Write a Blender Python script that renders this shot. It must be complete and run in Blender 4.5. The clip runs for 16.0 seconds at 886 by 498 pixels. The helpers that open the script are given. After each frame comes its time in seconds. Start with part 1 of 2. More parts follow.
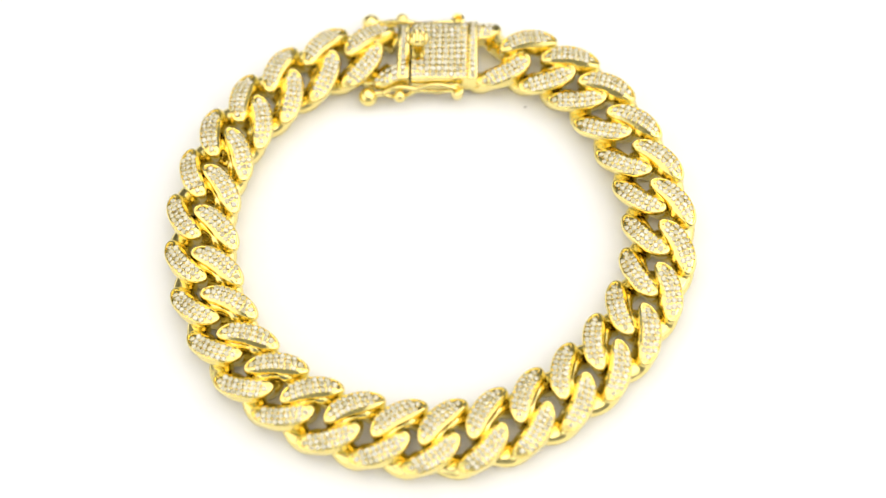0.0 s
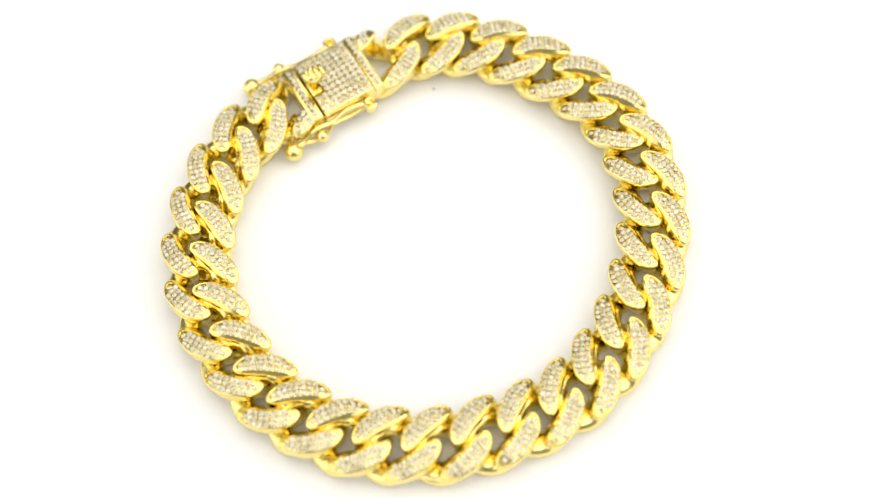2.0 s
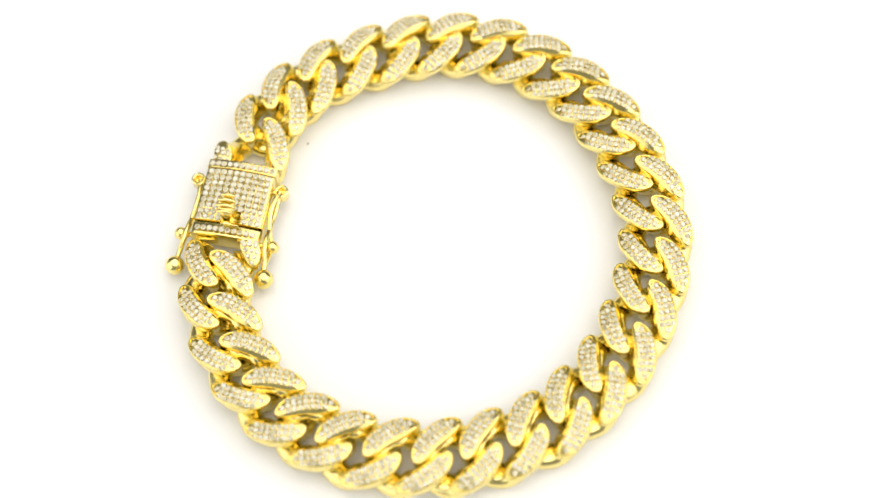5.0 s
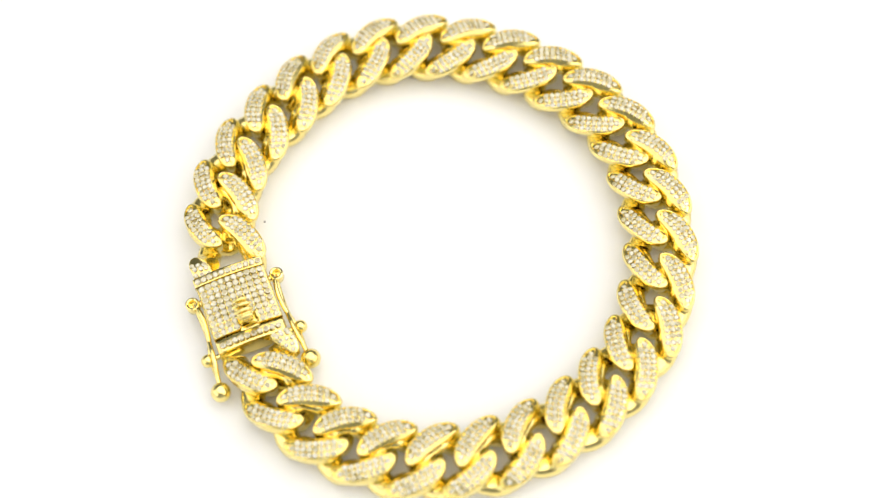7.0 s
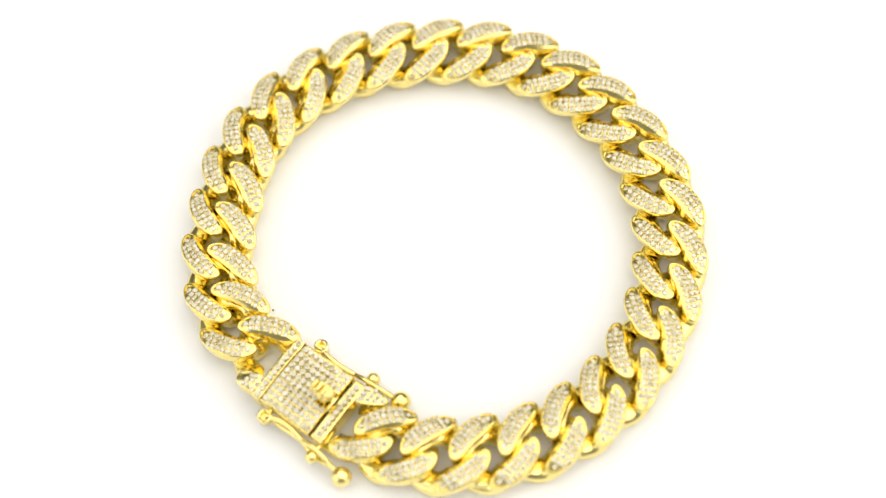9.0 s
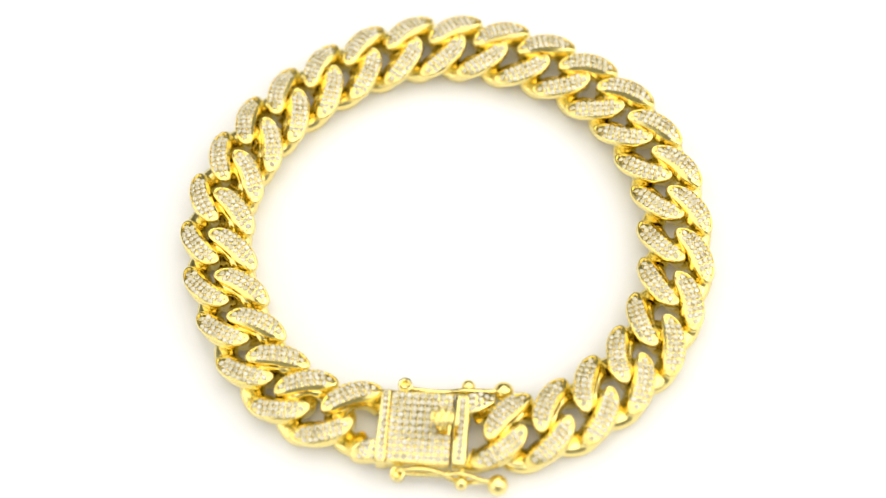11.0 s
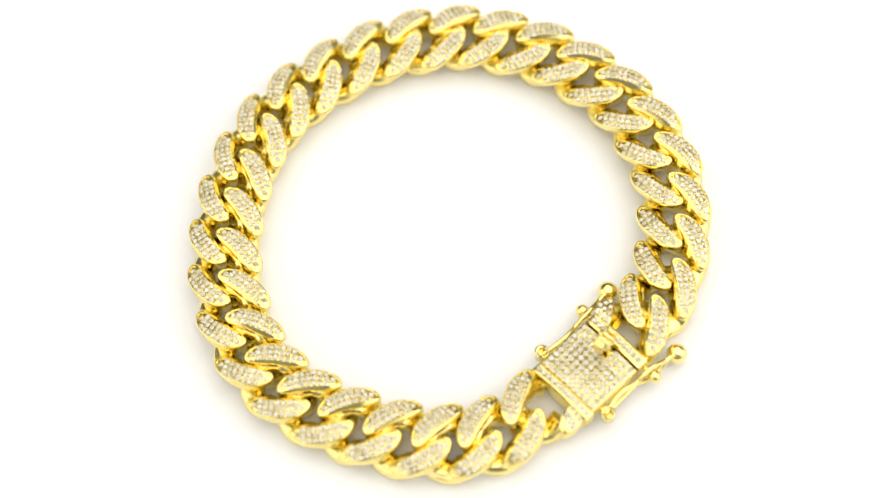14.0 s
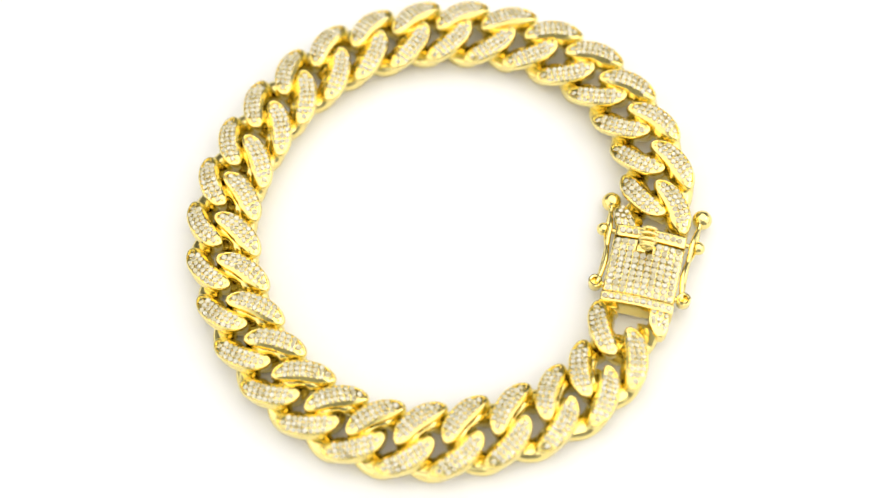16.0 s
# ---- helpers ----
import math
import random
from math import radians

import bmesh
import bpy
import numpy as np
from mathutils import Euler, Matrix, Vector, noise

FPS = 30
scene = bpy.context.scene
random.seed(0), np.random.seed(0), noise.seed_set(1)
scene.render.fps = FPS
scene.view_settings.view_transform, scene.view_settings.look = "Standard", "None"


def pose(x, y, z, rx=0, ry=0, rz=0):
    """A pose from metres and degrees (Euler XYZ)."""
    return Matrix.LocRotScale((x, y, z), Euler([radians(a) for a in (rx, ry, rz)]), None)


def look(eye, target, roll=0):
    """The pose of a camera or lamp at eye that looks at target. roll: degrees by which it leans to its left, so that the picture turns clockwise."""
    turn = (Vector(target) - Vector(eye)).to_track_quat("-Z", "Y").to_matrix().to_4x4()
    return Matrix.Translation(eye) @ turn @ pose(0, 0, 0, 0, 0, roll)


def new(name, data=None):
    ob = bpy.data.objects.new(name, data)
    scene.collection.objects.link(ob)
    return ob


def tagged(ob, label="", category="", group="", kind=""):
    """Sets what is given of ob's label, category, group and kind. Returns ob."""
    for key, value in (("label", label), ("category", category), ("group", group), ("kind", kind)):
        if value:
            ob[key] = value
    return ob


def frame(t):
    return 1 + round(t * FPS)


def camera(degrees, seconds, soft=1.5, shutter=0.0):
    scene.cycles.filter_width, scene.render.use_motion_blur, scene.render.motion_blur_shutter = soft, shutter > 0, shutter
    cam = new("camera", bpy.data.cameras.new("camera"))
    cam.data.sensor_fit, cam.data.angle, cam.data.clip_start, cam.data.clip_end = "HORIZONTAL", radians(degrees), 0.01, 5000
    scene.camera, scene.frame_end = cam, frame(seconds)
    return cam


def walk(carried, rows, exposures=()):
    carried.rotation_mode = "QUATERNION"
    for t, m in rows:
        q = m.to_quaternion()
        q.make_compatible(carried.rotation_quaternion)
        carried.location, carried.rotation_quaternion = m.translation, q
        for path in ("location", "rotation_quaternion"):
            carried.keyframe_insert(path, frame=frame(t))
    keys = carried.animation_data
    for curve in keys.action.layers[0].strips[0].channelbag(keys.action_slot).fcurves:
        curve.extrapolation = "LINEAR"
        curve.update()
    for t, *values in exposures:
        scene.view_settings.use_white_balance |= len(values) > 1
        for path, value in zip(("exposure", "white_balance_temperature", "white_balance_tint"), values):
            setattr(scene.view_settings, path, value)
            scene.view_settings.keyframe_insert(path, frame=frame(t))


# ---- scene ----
MM = 0.001
SPIN = 16.05            # turntable, degrees a second, counter-clockwise from above

# ---- camera: it stands still over the turntable ----
cam = camera(32.0, 16.0, soft=1.3)
cam.data.dof.use_dof, cam.data.dof.focus_distance, cam.data.dof.aperture_fstop = True, 0.2245, 8.5
EYE = Vector((0.0006, -0.09967, 0.20672))
AIM = EYE + 0.2312 * Vector((0.0, 0.42983, -0.90291))
VIEW = look(EYE, AIM, -5.64)
walk(cam, [(0.0, VIEW), (16.0, VIEW)])

# ---- light: one broad soft box overhead and two at the sides of an added white tent ----
world = bpy.data.worlds.new("tent_air")
scene.world = world
world.use_nodes = True
world.node_tree.nodes["Background"].inputs[0].default_value = (0.9, 0.95, 1.0, 1)
world.node_tree.nodes["Background"].inputs[1].default_value = 0.05
scene.view_settings.exposure = 0.0


def softbox(name, eye, target, w, h, watts, color):
    data = bpy.data.lights.new(name, "AREA")
    data.shape, data.size, data.size_y, data.energy, data.color = "RECTANGLE", w, h, watts, color
    ob = new(name, data)
    ob.matrix_world = look(eye, target)
    return ob


softbox("softbox_top", (0.09, 0.08, 0.58), (0, 0.01, 0), 1.0, 0.9, 4.6, (1.0, 0.97, 0.925))
softbox("softbox_side", (-0.75, -0.25, 0.45), (0, 0, 0.03), 1.2, 0.85, 3.6, (0.985, 0.985, 0.985))
softbox("softbox_side", (0.75, -0.25, 0.45), (0, 0, 0.03), 1.2, 0.85, 4.1, (1.0, 0.975, 0.94))


# ---- materials ----
def material(name):
    m = bpy.data.materials.new(name)
    m.use_nodes = True
    nt = m.node_tree
    return m, nt, nt.nodes["Principled BSDF"]


def add(nt, kind, **sets):
    n = nt.nodes.new(kind)
    for k, v in sets.items():
        n.inputs[k.replace("_", " ")].default_value = v
    return n


def ramp(nt, src, stops):
    r = nt.nodes.new("ShaderNodeValToRGB")
    e = r.color_ramp.elements
    while len(e) < len(stops):
        e.new(0.5)
    for k, (p, c) in enumerate(stops):
        e[k].position, e[k].color = p, (*c, 1)
    nt.links.new(src, r.inputs[0])
    return r


def gold_material(name, rough, scratch):
    m, nt, b = material(name)
    tc = nt.nodes.new("ShaderNodeTexCoord")
    big = add(nt, "ShaderNodeTexNoise", Scale=260.0, Detail=3.0)
    fine = add(nt, "ShaderNodeTexNoise", Scale=2600.0, Detail=4.0)
    for n in (big, fine):
        nt.links.new(tc.outputs["Object"], n.inputs["Vector"])
    col = ramp(nt, big.outputs["Fac"], [(0.3, (0.93, 0.775, 0.27)), (0.7, (0.96, 0.815, 0.335))])
    nt.links.new(col.outputs[0], b.inputs["Base Color"])
    b.inputs["Metallic"].default_value = 1.0
    rr = ramp(nt, fine.outputs["Fac"], [(0.3, (rough * 0.6,) * 3), (0.75, (rough * 1.5,) * 3)])
    nt.links.new(rr.outputs[0], b.inputs["Roughness"])
    bump = add(nt, "ShaderNodeBump", Strength=scratch, Distance=0.00005)
    nt.links.new(fine.outputs["Fac"], bump.inputs["Height"])
    nt.links.new(bump.outputs[0], b.inputs["Normal"])
    return m


GOLD = gold_material("polished_gold", 0.15, 0.06)
GOLD_SET = gold_material("stone_setting_gold", 0.2, 0.15)


def stone_material():
    m, nt, b = material("cut_stone_painted_glints")
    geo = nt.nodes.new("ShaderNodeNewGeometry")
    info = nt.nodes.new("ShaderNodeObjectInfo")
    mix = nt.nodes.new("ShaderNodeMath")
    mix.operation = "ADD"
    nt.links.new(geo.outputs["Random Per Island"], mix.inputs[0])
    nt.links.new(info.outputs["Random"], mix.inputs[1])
    glint_tint = nt.nodes.new("ShaderNodeMath")
    glint_tint.operation = "FRACT"
    nt.links.new(mix.outputs[0], glint_tint.inputs[0])
    # dark-to-bright tint per facet paints the stones' inner reflections into the base colour
    col = ramp(nt, glint_tint.outputs[0], [(0.0, (0.52, 0.43, 0.2)), (0.25, (0.86, 0.76, 0.43)), (0.6, (0.93, 0.85, 0.58)), (1.0, (0.99, 0.95, 0.82))])
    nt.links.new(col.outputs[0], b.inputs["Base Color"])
    b.inputs["Roughness"].default_value = 0.03
    b.inputs["IOR"].default_value = 2.15
    b.inputs["Transmission Weight"].default_value = 0.25
    return m


STONE = stone_material()


def cloth_material(name, color, var, scale):
    m, nt, b = material(name)
    tc = nt.nodes.new("ShaderNodeTexCoord")
    n1 = add(nt, "ShaderNodeTexNoise", Scale=scale, Detail=5.0)
    nt.links.new(tc.outputs["Object"], n1.inputs["Vector"])
    col = ramp(nt, n1.outputs["Fac"], [(0.3, tuple(c * (1 - var) for c in color)), (0.7, color)])
    nt.links.new(col.outputs[0], b.inputs["Base Color"])
    b.inputs["Roughness"].default_value = 0.75
    b.inputs["Specular IOR Level"].default_value = 0.2
    n2 = add(nt, "ShaderNodeTexNoise", Scale=scale * 90, Detail=3.0)
    nt.links.new(tc.outputs["Object"], n2.inputs["Vector"])
    bump = add(nt, "ShaderNodeBump", Strength=0.05, Distance=0.0002)
    nt.links.new(n2.outputs["Fac"], bump.inputs["Height"])
    nt.links.new(bump.outputs[0], b.inputs["Normal"])
    return m


PAPER = cloth_material("white_table_paper", (0.94, 0.94, 0.94), 0.012, 20.0)
BOUNCE_FABRIC = cloth_material("white_bounce_fabric", (0.72, 0.72, 0.72), 0.05, 6.0)
DIM_BACKDROP = cloth_material("dim_backdrop", (0.38, 0.38, 0.38), 0.1, 5.0)
DUST = cloth_material("grey_dust", (0.10, 0.09, 0.08), 0.4, 4000.0)


# ---- mesh helpers (all in millimetres until linked) ----
def mesh_of(name, verts, faces, mat, smooth=True, sharp=40):
    me = bpy.data.meshes.new(name)
    me.from_pydata([(x * MM, y * MM, z * MM) for x, y, z in verts], [], faces)
    me.materials.append(mat)
    bm = bmesh.new()
    bm.from_mesh(me)
    if mat is not STONE:
        bmesh.ops.recalc_face_normals(bm, faces=bm.faces)
    for f in bm.faces:
        f.smooth = smooth
    for e in bm.edges:
        if len(e.link_faces) == 2 and e.calc_face_angle(0) > radians(sharp):
            e.smooth = False
    bm.to_mesh(me)
    bm.free()
    me.update()
    return me


def part(name, me, parent, m=None, label="", kind=""):
    ob = new(name, me)
    ob.parent = parent
    if m is not None:
        ob.matrix_basis = m
    return tagged(ob, label=label, kind=kind)


def mpose(x, y, z, rx=0, ry=0, rz=0):
    return pose(x * MM, y * MM, z * MM, rx, ry, rz)


class Shape:
    """Vertices and faces of one mesh, gathered piece by piece."""

    def __init__(self):
        self.v, self.f = [], []

    def rings(self, rings, closed=False, caps=True):
        n, base = len(rings[0]), len(self.v)
        for r in rings:
            self.v += [tuple(p) for p in r]
        count = len(rings)
        for i in range(count if closed else count - 1):
            a, b = base + i * n, base + ((i + 1) % count) * n
            for j in range(n):
                k = (j + 1) % n
                self.f.append((a + j, a + k, b + k, b + j))
        if caps and not closed:
            self.f.append(tuple(base + j for j in range(n))[::-1])
            self.f.append(tuple(base + (count - 1) * n + j for j in range(n)))

    def tube(self, pts, radii, n=10, closed=False):
        pts = [Vector(p) for p in pts]
        rings, up = [], Vector((0, 0, 1))
        for i, p in enumerate(pts):
            a = pts[(i - 1) % len(pts)] if closed or i else p
            b = pts[(i + 1) % len(pts)] if closed or i < len(pts) - 1 else p
            t = (b - a).normalized()
            side = t.cross(up)
            side = side.normalized() if side.length > 1e-4 else Vector((1, 0, 0))
            nor = side.cross(t)
            r = radii[i] if hasattr(radii, "__len__") else radii
            rings.append([p + r * (math.cos(q) * side + math.sin(q) * nor) for q in (2 * math.pi * j / n for j in range(n))])
        self.rings(rings, closed)

    def ball(self, c, r, n=20, m=12, squash=1.0):
        rings = []
        for i in range(1, m):
            th = math.pi * i / m
            rings.append([(c[0] + r * math.sin(th) * math.cos(q), c[1] + r * math.sin(th) * math.sin(q), c[2] + squash * r * math.cos(th))
                          for q in (2 * math.pi * j / n for j in range(n))])
        self.rings(rings)

    def slab(self, outline, z0, top, bevel=0.18, sink=0.0):
        """A plate over an outline; top(x, y) is its upper height, its upper edge is rounded off."""
        cx = sum(p[0] for p in outline) / len(outline)
        cy = sum(p[1] for p in outline) / len(outline)
        hx = max(abs(p[0] - cx) for p in outline)
        hy = max(abs(p[1] - cy) for p in outline)
        rings = []
        for inset, drop in ((0.0, None), (0.0, bevel), (0.3 * bevel, 0.3 * bevel), (bevel, 0.0)):
            sx, sy = 1 - inset / hx, 1 - inset / hy
            ring = []
            for x, y in outline:
                x, y = cx + (x - cx) * sx, cy + (y - cy) * sy
                ring.append((x, y, z0 if drop is None else top(x, y) - drop))
            rings.append(ring)
        self.rings(rings)


def box_outline(x0, x1, y0, y1, n=10):
    out = [(x0 + (x1 - x0) * i / n, y0) for i in range(n)] + [(x1, y0 + (y1 - y0) * i / n) for i in range(n)]
    out += [(x1 - (x1 - x0) * i / n, y1) for i in range(n)] + [(x0, y1 - (y1 - y0) * i / n) for i in range(n)]
    return out


def stone_into(sh, p, nor, r, turn):
    """A brilliant-cut stone: table, crown, girdle and pavilion."""
    nor = Vector(nor).normalized()
    a = nor.orthogonal().normalized()
    a = Matrix.Rotation(turn, 3, nor) @ a
    b = nor.cross(a)
    p, base = Vector(p), len(sh.v)
    for k, h, off in ((0.56, 0.34, 0.0), (0.98, 0.06, 0.5), (0.98, -0.02, 0.5)):
        for j in range(8):
            q = 2 * math.pi * (j + off) / 8
            sh.v.append(tuple(p + r * (k * (math.cos(q) * a + math.sin(q) * b) + h * nor)))
    sh.v.append(tuple(p - 0.62 * r * nor))
    faces = [tuple(base + j for j in range(8))]
    for j in range(8):
        k = (j + 1) % 8
        faces += [(base + j, base + 8 + j, base + k), (base + k, base + 8 + j, base + 8 + k),
                  (base + 8 + j, base + 16 + j, base + 16 + k, base + 8 + k), (base + 16 + j, base + 24, base + 16 + k)]
    pts = sh.v[base:]
    del sh.v[base:]
    for f in faces:                                  # every facet stands by itself, so that each takes its own painted glint
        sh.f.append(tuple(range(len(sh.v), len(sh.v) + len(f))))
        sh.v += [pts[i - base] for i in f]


def bead_into(sh, p, nor, r):
    nor = Vector(nor).normalized()
    a = nor.orthogonal().normalized()
    b = nor.cross(a)
    p, base = Vector(p), len(sh.v)
    for k, h in ((1.0, -0.4), (0.8, 0.5)):
        for j in range(6):
            q = 2 * math.pi * j / 6
            sh.v.append(tuple(p + r * (k * (math.cos(q) * a + math.sin(q) * b) + h * nor)))
    sh.v.append(tuple(p + r * 0.95 * nor))
    for j in range(6):
        k = (j + 1) % 6
        sh.f += [(base + j, base + k, base + 6 + k, base + 6 + j), (base + 6 + j, base + 6 + k, base + 12)]


# ---- one curb link: x along the chain, y towards the bracelet's middle ----
LINK_X, LINK_Y, LINK_Z, LINK_H = 4.25, 3.42, 1.15, 2.5
# A pad of each side: its round end by the middle of the chain, its tip at the chain's edge, bow and bluntness of the tip.
BED = 0.15              # the bed of stones lies this far off the pad's middle line, so its rim is broad towards the link's hole
PAD_OUTER = (Vector((6.05, 0.55)), Vector((-1.4, -4.85)), 0.85, 3.0)
PAD_INNER = (Vector((6.05, 0.5)), Vector((-1.2, -5.1)), 0.75, 3.0)


def loop_point(f):
    s = math.sin(2 * f)
    return Vector((LINK_X * math.cos(f), -LINK_Y * math.sin(f) - 0.2, LINK_H + LINK_Z * math.tanh(2.2 * s) / math.tanh(2.2)))


def loop_rings(f0, f1, n, closed):
    rings = []
    for i in range(n):
        f = f0 + (f1 - f0) * i / (n if closed else n - 1)
        p, t = loop_point(f), (loop_point(f + 0.01) - loop_point(f - 0.01)).normalized()
        side = Vector((math.cos(f) / LINK_X, -math.sin(f) / LINK_Y, 0)).normalized()
        side = (side - t * side.dot(t)).normalized()
        up = t.cross(side)
        ring = []
        for j in range(16):
            q = 2 * math.pi * j / 16
            c, s = math.cos(q), math.sin(q)
            ring.append(p + side * 1.76 * math.copysign(abs(c) ** 0.8, c) + up * 1.25 * math.copysign(abs(s) ** 0.8, s))
        rings.append(ring)
    return rings


class Pad:
    def __init__(self, flip):
        self.a, self.b, self.bow, self.blunt = PAD_INNER if flip else PAD_OUTER
        self.half = (self.b - self.a).length / 2
        self.d = (self.b - self.a).normalized()
        self.side = Vector((-self.d.y, self.d.x))    # points away from the link's middle

    def width(self, u):
        k = min(1.0, abs(u + 0.3) / (self.half + (0.3 if u > -0.3 else -0.3)))
        return 1.6 * max(0.0, 1 - k ** (self.blunt if u > -0.3 else 3.1)) ** 0.5

    def low(self, u):
        """Width towards the link's hole, where the pad's round end gives way to the next link's pad."""
        return self.width(u) * (1 - 0.05 * min(1.0, max(0.0, -u / (0.8 * self.half))))

    def bed(self, u):
        return BED * (1 - (u / self.half) ** 2)

    def top(self, u, n):
        s = (u / self.half + 1) / 2
        z = 5.7 - (0.4 * ((0.36 - s) / 0.36) ** 2 if s < 0.36 else 1.65 * ((s - 0.36) / 0.64) ** 2)
        return z - 0.13 * n * n - 0.10 * n

    def point(self, u, n, drop=0.0):
        s = (u / self.half + 1) / 2
        c = self.a.lerp(self.b, s) + self.side * (self.bow * (1 - (2 * s - 1) ** 2) + n)
        return Vector((c.x, c.y, self.top(u, n) - drop))

    def thick(self, u):
        """The bar under the pad grows thinner towards the chain's edge."""
        s = (u / self.half + 1) / 2
        return 1.0 - 0.48 * max(0.0, (s - 0.3) / 0.7) ** 1.5

    def wall(self, u, n, drop):
        """The side towards the link's hole spreads into a broad bevel, the outer side draws in towards the floor."""
        s = (u / self.half + 1) / 2
        if n < 0:
            k = min(1.0, max(0.0, (s - 0.3) / 0.45))
            return n * (1 + 0.55 * k * k * (3 - 2 * k) * min(1.0, drop / 1.1))
        return n * max(0.35, 1 - 0.2 * max(0.0, drop - 0.5))

    def normal(self, u, n):
        e = 0.02
        v = (self.point(u + e, n) - self.point(u - e, n)).cross(self.point(u, n + e) - self.point(u, n - e)).normalized()
        return v if v.z > 0 else -v

    def outline(self, n=22):
        us = [-self.half * math.cos(math.pi * i / n) for i in range(n + 1)]
        return [(u, self.width(u)) for u in us] + [(u, -self.low(u)) for u in us[-2:0:-1]]

    def seats(self, shift=0.0):
        """Places of the stones (shift 0) or of the beads between them (shift 0.5)."""
        found = []
        for n in (-0.8, 0.0, 0.8) if not shift else (-0.4, 0.4):
            for k in range(-6, 7):
                u = (k + shift) * 0.84
                if abs(u) < self.half - 0.42 and abs(n) + (0.34 if not shift else 0.1) < 0.84 * (self.width(u) if n > -0.1 else self.low(u) + 0.08):
                    found.append((u, n + self.bed(u)))
        return found


def turned(p, flip):
    return (-p[0], -p[1], p[2]) if flip else tuple(p)


def pad_shape(flip=False):
    """The gold tray of one pad, with raised rim, sunk floor and the beads between the stones."""
    sh, pad = Shape(), Pad(flip)
    rings = []
    for ku, kn, drop in ((0.6, 0.4, 2.9), (0.84, 0.74, 2.8), (0.93, 0.92, 2.5), (0.985, 1.02, 1.9), (1.0, 1.05, 1.3), (1.005, 1.04, 0.8), (1.0, 1.0, 0.34), (0.99, 0.975, 0.14), (0.975, 0.92, 0.02), (0.95, 0.855, 0.0),
                         (0.925, 0.81, 0.04), (0.918, 0.79, 0.26), (0.6, 0.5, 0.26), (0.2, 0.12, 0.26)):
        ring = []
        for u, n in pad.outline():
            if ku < 0.93 and drop < 0.5:
                ring.append(turned(pad.point(u * ku, n * kn * 0.96 + pad.bed(u) * kn, drop), flip))
            else:
                d = drop if drop < 0.3 else drop * pad.thick(u)
                a = u * ku * (1 - (0.045 * max(0.0, d - 0.5) if u > 0 else 0.0))
                ring.append(turned(pad.point(a, pad.wall(u, n * kn, d), d + 0.22 * max(0.0, -n * kn) * (1 - (u / pad.half) ** 2)), flip))
        rings.append(ring)
    sh.rings(rings)
    for u, n in pad.seats(0.5):
        bead_into(sh, turned(pad.point(u, n, 0.1), flip), turned(pad.normal(u, n), flip), 0.13)
    return sh


def pad_stones(flip=False, seed=1, single=False):
    rnd = random.Random(seed)
    pad, shapes, sh = Pad(flip), [], Shape()
    for u, n in pad.seats():
        nor = pad.normal(u, n) + Vector((rnd.gauss(0, 0.15), rnd.gauss(0, 0.15), 0))
        if single:
            sh = Shape()
            shapes.append(sh)
        stone_into(sh, turned(pad.point(u, n, 0.17 + rnd.uniform(-0.03, 0.03)), flip), turned(nor, flip), 0.445 + rnd.uniform(-0.03, 0.015), rnd.uniform(0, 1))
    return shapes if single else sh


# ---- setting: the white table, closed in by added walls and roof out of view ----
def sheet(name, w, d, m, mat, label, category):
    me = mesh_of(name, [(-w / 2 / MM, -d / 2 / MM, 0), (w / 2 / MM, -d / 2 / MM, 0), (w / 2 / MM, d / 2 / MM, 0), (-w / 2 / MM, d / 2 / MM, 0),
                        (-w / 2 / MM, -d / 2 / MM, -10), (w / 2 / MM, -d / 2 / MM, -10), (w / 2 / MM, d / 2 / MM, -10), (-w / 2 / MM, d / 2 / MM, -10)],
                 [(0, 1, 2, 3), (7, 6, 5, 4), (0, 4, 5, 1), (1, 5, 6, 2), (2, 6, 7, 3), (3, 7, 4, 0)], mat, smooth=False)
    ob = new(name, me)
    ob.matrix_world = m
    return tagged(ob, label=label, category=category, kind="structure")


sheet("floor", 2.6, 2.6, pose(0, 0, 0), PAPER, "plain seamless white table surface under the bracelet", "table surface")
# grey backdrop out of view, added so that back-tilted gold and stones reflect darker
sheet("wall_north", 2.6, 1.4, pose(0, 1.3, 0.7, 90, 0, 0), DIM_BACKDROP, "unseen grey backdrop added to darken the gold's reflections", "wall")
# unseen white sheets added round and above to throw soft light back on the gold
sheet("wall_south", 2.6, 1.4, pose(0, -1.3, 0.7, -90, 0, 0), BOUNCE_FABRIC, "unseen white fabric wall added to bounce light", "wall")
sheet("wall_east", 1.4, 2.6, pose(1.3, 0, 0.7, 0, -90, 0), BOUNCE_FABRIC, "unseen white fabric wall added to bounce light", "wall")
sheet("wall_west", 1.4, 2.6, pose(-1.3, 0, 0.7, 0, 90, 0), BOUNCE_FABRIC, "unseen white fabric wall added to bounce light", "wall")
sheet("ceiling", 2.6, 2.6, pose(0, 0, 1.4, 180, 0, 0), BOUNCE_FABRIC, "unseen white fabric roof added to bounce light", "ceiling")

# ---- the bracelet ----
bracelet = tagged(new("bracelet"), "gold curb-link bracelet with clear stones on a white table", "bracelet")

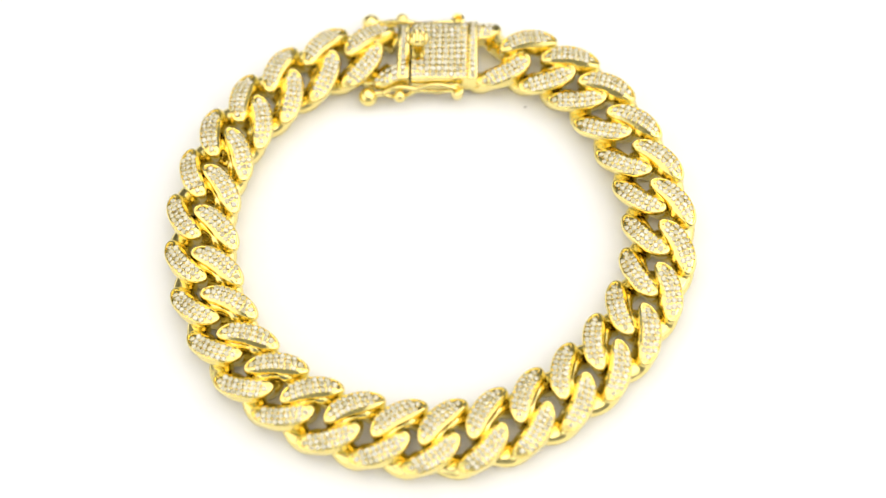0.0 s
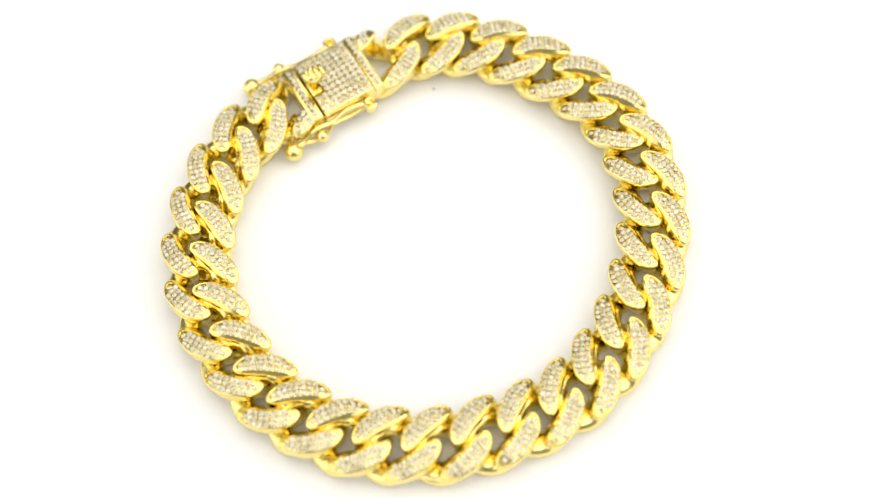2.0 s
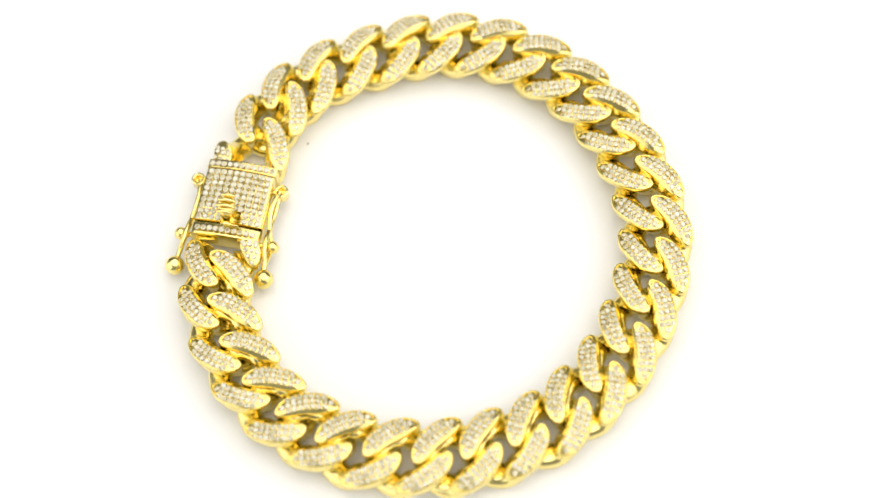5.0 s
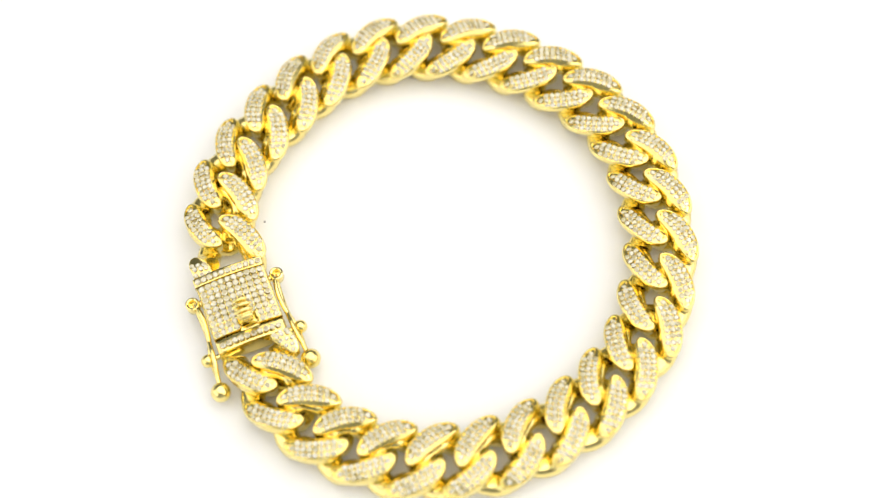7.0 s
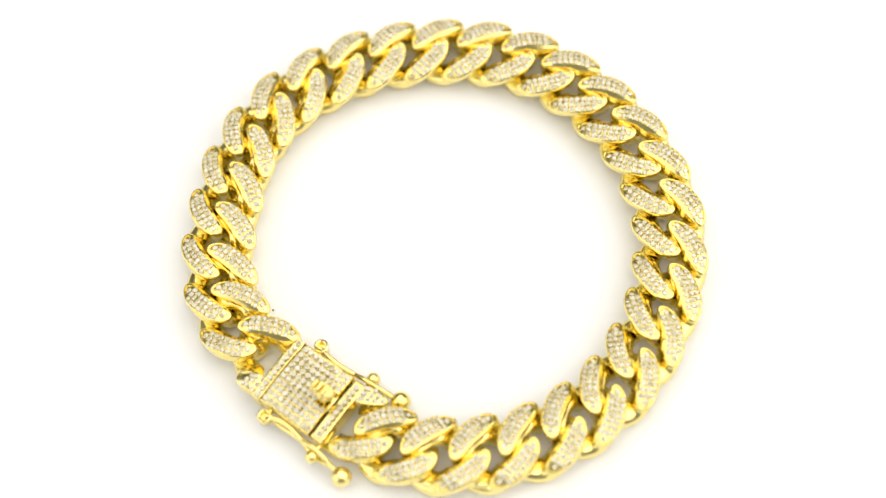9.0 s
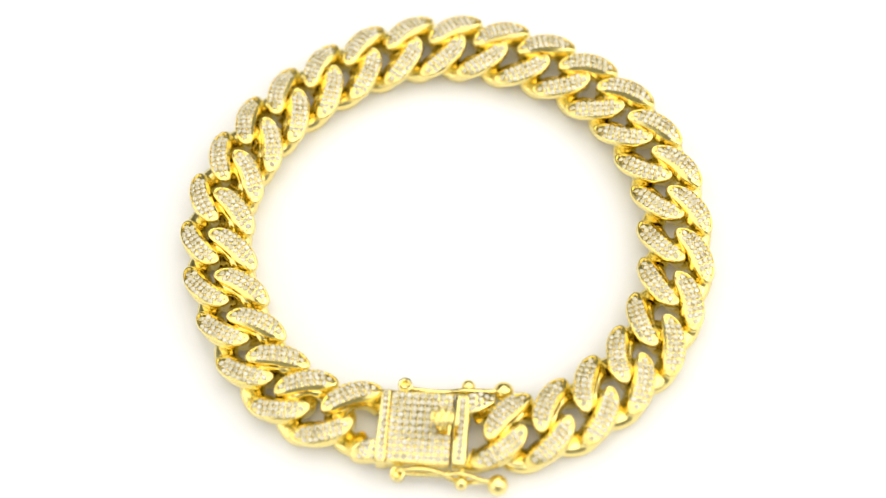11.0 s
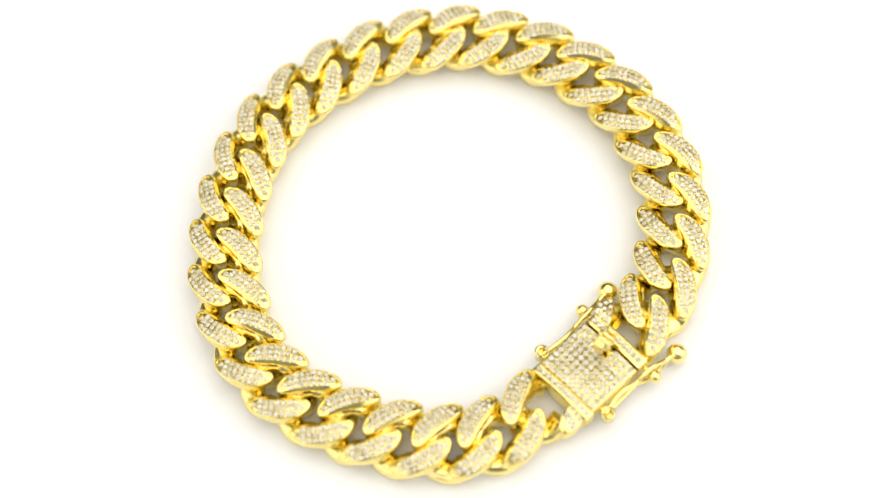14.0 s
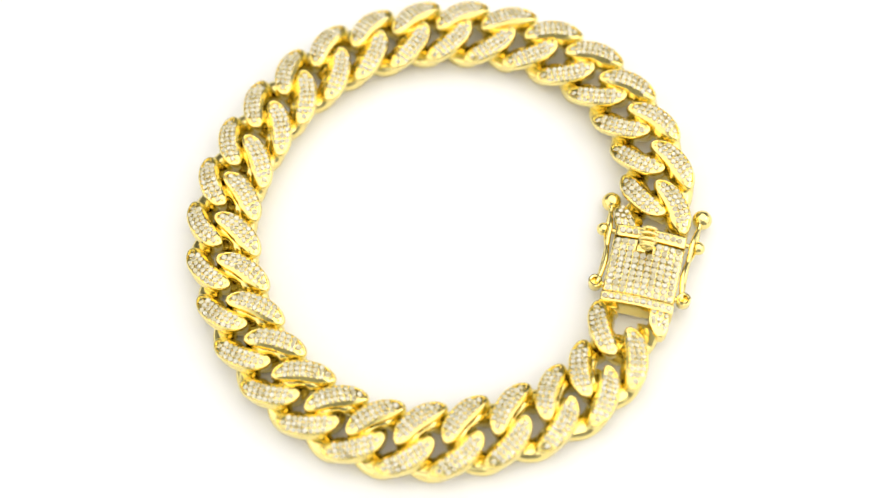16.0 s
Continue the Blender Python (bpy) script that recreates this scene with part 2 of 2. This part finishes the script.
# Where each link lies round the ring: degrees from the turntable's x axis, and millimetres from its axis.
LINKS = [(56.4, 32.3), (45.0, 32.5), (33.0, 32.2), (20.8, 31.9), (8.6, 32.1), (-3.3, 32.4), (-15.1, 32.4), (-27.0, 31.9), (-39.2, 31.4),
         (-51.5, 31.1), (-63.8, 31.1), (-76.3, 31.5), (-88.4, 31.8), (-100.5, 31.9), (-112.6, 32.1), (-124.7, 32.6), (-136.5, 33.2),
         (-148.0, 33.8), (-159.4, 34.1), (-170.7, 34.4), (-182.0, 34.7), (-193.2, 35.0), (-204.2, 35.2), (-215.2, 35.1), (-226.5, 34.8),
         (-237.7, 34.3), (-249.1, 33.5)]


def ring_xy(k):
    a, r = LINKS[k]
    return Vector((r * math.cos(radians(a)), r * math.sin(radians(a))))


CLASP_C, CLASP_TURN = Vector((2.7, 30.4)), 173.9
CLASP = mpose(CLASP_C.x, CLASP_C.y, 0.6, 0, 0, CLASP_TURN)

loop_shape = Shape()
loop_shape.rings(loop_rings(0, 2 * math.pi, 72, True), closed=True)
LOOP = mesh_of("link", loop_shape.v, loop_shape.f, GOLD)
PADS = []
for flip in (False, True):
    sh = pad_shape(flip)
    PADS.append(mesh_of("setting", sh.v, sh.f, GOLD, sharp=50))
PAVE = []
for flip in (False, True):
    sh = pad_stones(flip, 5 + flip)
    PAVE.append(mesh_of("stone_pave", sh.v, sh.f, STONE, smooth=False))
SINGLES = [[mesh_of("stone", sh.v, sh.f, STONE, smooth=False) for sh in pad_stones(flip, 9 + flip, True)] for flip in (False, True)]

rnd = random.Random(4)
for k in range(len(LINKS)):
    before = ring_xy(k - 1) if k > 0 else CLASP_C + Vector((8.4, -1.3))
    after = ring_xy(k + 1) if k < len(LINKS) - 1 else CLASP_C + Vector((-7.9, 0.7))
    d = before - after
    p = ring_xy(k)
    m = mpose(p.x, p.y, rnd.uniform(0, 0.08), rnd.uniform(-1.5, 1.5), rnd.uniform(-1.2, 1.2), math.degrees(math.atan2(d.y, d.x)) + rnd.uniform(-1, 1))
    link = part("link", LOOP, bracelet, m, "polished gold curb link with two stone-set pads")
    for side in (0, 1):
        part("setting", PADS[side], link)
        if k in (0, 1, 26):
            for me in SINGLES[side]:
                part("stone", me, link)
        else:
            part("stone_pave", PAVE[side], link, None, "clear cut stones set in close rows", "stuff")


# ---- the box clasp: x along the chain, y towards the bracelet's middle ----
def lid_top(x, y):
    return 4.75 - 0.6 * (y / 5.2) ** 2


body_shape = Shape()
body_shape.slab(box_outline(-6.2, 3.9, -4.95, 4.95), 0.6, lambda x, y: 3.75 - 0.7 * (y / 5.2) ** 2, 0.25)
clasp = part("clasp", mesh_of("clasp", body_shape.v, body_shape.f, GOLD), bracelet, CLASP, "gold box clasp with a stone-set lid and two side latches")

sh = Shape()
notch = [(-4.74, -5.15), (-2.0, -5.18), (1.0, -5.18), (3.95, -5.15), (3.95, -3.0), (3.95, -1.1), (2.2, -1.1), (2.2, 1.6), (3.95, 1.6), (3.95, 3.3), (3.95, 5.15),
         (1.0, 5.18), (-2.0, 5.18), (-4.74, 5.15), (-4.74, 3.4), (-4.74, 1.7), (-4.74, 0.0), (-4.74, -1.7), (-4.74, -3.4)]
base = len(sh.v)
for inset, z in ((0.0, None), (0.0, 0.16), (0.12, 0.0)):
    for x, y in notch:
        x, y = x * (1 - inset / 5), y * (1 - inset / 5)
        sh.v.append((x, y, 3.3 - 0.6 * (y / 5.2) ** 2 if z is None else lid_top(x, y) - z))
n = len(notch)
for r in (0, 1):
    for j in range(n):
        k = (j + 1) % n
        sh.f.append((base + r * n + j, base + r * n + k, base + (r + 1) * n + k, base + (r + 1) * n + j))
part("lid_rim", mesh_of("lid_rim", sh.v, sh.f, GOLD, sharp=35), clasp, None, "polished gold edge of the clasp's lid")
sh = Shape()
for x0, x1, y0, y1 in ((-4.66, 2.1, -5.03, 5.03), (2.1, 3.85, -5.03, -1.2), (2.1, 3.85, 1.7, 5.03)):
    sh.slab(box_outline(x0, x1, y0, y1, 12), 3.0, lambda x, y: lid_top(x, y) - 0.05, 0.05)
part("lid", mesh_of("lid", sh.v, sh.f, GOLD_SET), clasp, None, "stone-set arched gold lid of the clasp")


def arch_rings(x0, x1, half, lift, z0, bevel=0.16):
    s = Shape()
    s.slab(box_outline(x0, x1, -half, half, 14), z0, lambda x, y: lid_top(x, y) + lift, bevel)
    return s


s = arch_rings(-6.25, -4.8, 5.25, 0.02, 1.0)
part("far_strip", mesh_of("far_strip", s.v, s.f, GOLD), clasp, None, "gold strip with one row of clear stones")
s = arch_rings(4.2, 6.2, 5.15, -0.1, 0.9, 0.3)
part("end_strip", mesh_of("end_strip", s.v, s.f, GOLD), clasp, None, "gold end piece with one row of clear stones")


def stone_of(r):
    s = Shape()
    stone_into(s, (0, 0, 0), (0, 0, 1), r, rnd.uniform(0, 1))
    return s


CLASP_STONE = []
for i in range(4):
    s = stone_of(0.49)
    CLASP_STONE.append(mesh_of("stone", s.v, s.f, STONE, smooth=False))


def seat_stone(x, y, lift, size=1.0):
    tilt = math.degrees(math.atan(1.2 * y / 27.04))
    m = mpose(x, y, lid_top(x, y) + lift, -tilt + rnd.uniform(-3, 3), rnd.uniform(-3, 3), rnd.uniform(0, 45))
    part("stone", CLASP_STONE[rnd.randrange(4)], clasp, m @ Matrix.Scale(size, 4))


beads = Shape()
for i in range(9):
    for j in range(10):
        x, y = -4.2 + i * 0.95, -4.42 + j * 0.982
        if not (x > 1.7 and -1.4 < y < 1.9):
            seat_stone(x, y, -0.03)
        if i < 8 and j < 9 and not (x > 1.0 and -2.0 < y < 1.6):
            bead_into(beads, (x + 0.48, y + 0.49, lid_top(x, y + 0.49) - 0.02), (0, 0, 1), 0.13)
part("beads", mesh_of("beads", beads.v, beads.f, GOLD_SET), clasp, None, "tiny gold beads that hold the stones", "stuff")
for j in range(11):
    seat_stone(-5.53, -4.6 + j * 0.92, 0.03, 0.93)
for j in range(10):
    seat_stone(5.2, -4.2 + j * 0.93, -0.05, 0.95)

# push button over the lid's notch, with four ridges
sh = Shape()


def button_half(x):
    return 1.35 * max(0.05, 1 - ((x - 2.8) / 2.0) ** 2) ** 0.5


sh.slab([(2.8 + 1.75 * math.cos(q), 0.27 + 1.2 * math.sin(q)) for q in (2 * math.pi * j / 28 for j in range(28))], 7.4, lambda x, y: 8.75 - 0.22 * (y - 0.27) ** 2 - 0.12 * (x - 2.8) ** 2, 0.3)
sh.slab(box_outline(2.5, 3.5, -0.7, 0.35, 4), 3.0, lambda x, y: 7.6, 0.1)
button = part("push_button", mesh_of("push_button", sh.v, sh.f, GOLD), clasp, None, "ridged gold push button")
for x in (1.45, 2.35, 3.25, 4.15):
    sh = Shape()
    ys = [button_half(x) * (-1 + 2 * i / 10) for i in range(11)]
    sh.tube([(x, 0.27 + y, 8.95 - 0.22 * y ** 2 - 0.12 * (x - 2.8) ** 2) for y in ys], [0.3 * max(0.35, 1 - (i / 5 - 1) ** 4) ** 0.5 for i in range(11)], 10)
    part("ridge", mesh_of("ridge", sh.v, sh.f, GOLD), button)


# side latches: a pinched wire loop on a pivot, snapped over a ball stud, with a ball at its tip
def latch(side):
    def spread(x):
        if x < 3.2:
            return 0.14 + 0.55 * math.sin(math.pi * (x + 3.1) / 6.3) ** 1.2
        return 0.14 + 0.85 * max(0.0, math.sin(math.pi * (x - 3.2) / 5.2)) if x < 8.4 else 0.14

    def mid(x):
        return side * (6.15 - 0.35 * math.sin(math.pi * min(1.0, (x + 3.1) / 7.5)) + 0.5 * max(0.0, (x - 4) / 6.6))

    sh = Shape()
    xs = [-3.1 + 13.0 * i / 40 for i in range(41)]
    for way in (-1, 1):
        sh.tube([(x, mid(x) - side * 0.28 * way * (spread(x) - 0.1), 2.6 - 0.75 * (x + 3.1) / 13.7 + way * spread(x)) for x in xs], 0.36, 10)
    wire = part("latch_wire", mesh_of("latch_wire", sh.v, sh.f, GOLD), clasp, None, "thin pinched gold wire of the safety latch")
    sh = Shape()
    sh.ball((10.65, side * 6.75, 1.5), 1.45)
    part("latch_ball", mesh_of("latch_ball", sh.v, sh.f, GOLD), clasp, None, "polished gold ball at the latch's tip")
    sh = Shape()
    sh.ball((5.7, side * 7.0, 2.1), 0.98)
    sh.tube([(5.7, side * 4.8, 2.1), (5.7, side * 6.6, 2.1)], 0.42, 10)
    part("stud", mesh_of("stud", sh.v, sh.f, GOLD), clasp, None, "small gold ball stud")
    sh = Shape()
    sh.tube([(-3.1, side * 4.8, 2.2), (-3.1, side * 6.0, 2.2)], 0.5, 12)
    sh.rings([[(-3.1 + r * math.cos(q), side * 6.4 + r * math.sin(q), z) for q in (2 * math.pi * j / 18 for j in range(18))]
              for z, r in ((1.0, 0.35), (1.2, 0.8), (1.6, 1.0), (2.7, 1.05), (3.2, 1.0), (3.3, 0.82), (3.2, 0.62), (2.3, 0.52))])
    part("pivot", mesh_of("pivot", sh.v, sh.f, GOLD), clasp, None, "gold pivot cup")


latch(1)
latch(-1)


def corner_top(a, b):
    return 4.75 - 0.05 * (b - 3.5) ** 2 - 0.08 * max(0.0, a + 1.7) ** 2


# the two half links that are fused to the clasp
def end_link(x, y, turn, flip):
    sh = Shape()
    sh.rings([[turned(p, flip) for p in r] for r in loop_rings(radians(-100), radians(112), 44, False)])
    m = CLASP @ mpose(x, y, -0.58, 0, 0, turn)
    ob = part("end_link", mesh_of("end_link", sh.v, sh.f, GOLD), bracelet, m, "half link fused to the clasp, with stone-set pads")
    part("setting", PADS[flip], ob)
    part("stone_pave", PAVE[flip], ob, None, "clear cut stones set in close rows", "stuff")
    # short three-cornered pad beside the clasp's strip
    s = Shape()
    root, reach = (-3.1, 0.74) if flip else (-2.15, 1.0)
    tri = [(root, 2.2), (root, 5.1), (-0.6, 5.7), (0.6, 5.75), (1.5, 5.45), (1.85, 4.85), (1.5, 4.1), (0.5, 3.3), (-0.7, 2.6)]
    s.slab([turned((root + (a - root) * reach, b, 0), flip)[:2] for a, b in tri], 2.4, lambda a, b: corner_top(-a if flip else a, abs(b)), 0.22)
    part("corner_setting", mesh_of("corner_setting", s.v, s.f, GOLD_SET), ob)
    s = Shape()
    for a, b in ((root + 0.55, 2.9), (root + 0.5, 3.9), (root + 0.5, 4.8), (-1.2, 3.2), (-1.3, 4.0), (-1.25, 4.9), (-0.45, 3.5), (-0.4, 4.4), (-0.35, 5.25), (0.45, 4.0), (0.5, 4.9), (1.25, 4.7)):
        if flip and a > 0:
            continue
        stone_into(s, turned((root + (a - root) * reach, b, corner_top(a, b) + 0.12), flip), turned((0.08 * max(0.0, a + 1.7), 0.05 * (b - 3.5), 1), flip), 0.38, a)
    part("stone_pave", mesh_of("stone_pave", s.v, s.f, STONE, smooth=False), ob, None, "clear cut stones set in close rows", "stuff")


end_link(8.1, 0.15, 2.0, False)
end_link(-8.35, 0.75, -12.0, True)

# ---- a speck of dust on the turning table ----
sh = Shape()
sh.ball((0, 0, 0.1), 0.16, 7, 5, 0.6)
speck = tagged(new("dust_speck", mesh_of("dust_speck", sh.v, sh.f, DUST)), "tiny dark speck of dust on the white table", "dust")


def motions():
    times = [0.5 * i for i in range(33)]
    walk(bracelet, [(t, pose(0, 0, 0, 0, 0, SPIN * t)) for t in times])
    for ob, x, y in ((speck, 15.4, 21.4),):
        r, a = math.hypot(x, y), math.degrees(math.atan2(y, x))
        walk(ob, [(t, mpose(r * math.cos(radians(a + SPIN * t)), r * math.sin(radians(a + SPIN * t)), 0, 0, 0, SPIN * t)) for t in times])


motions()
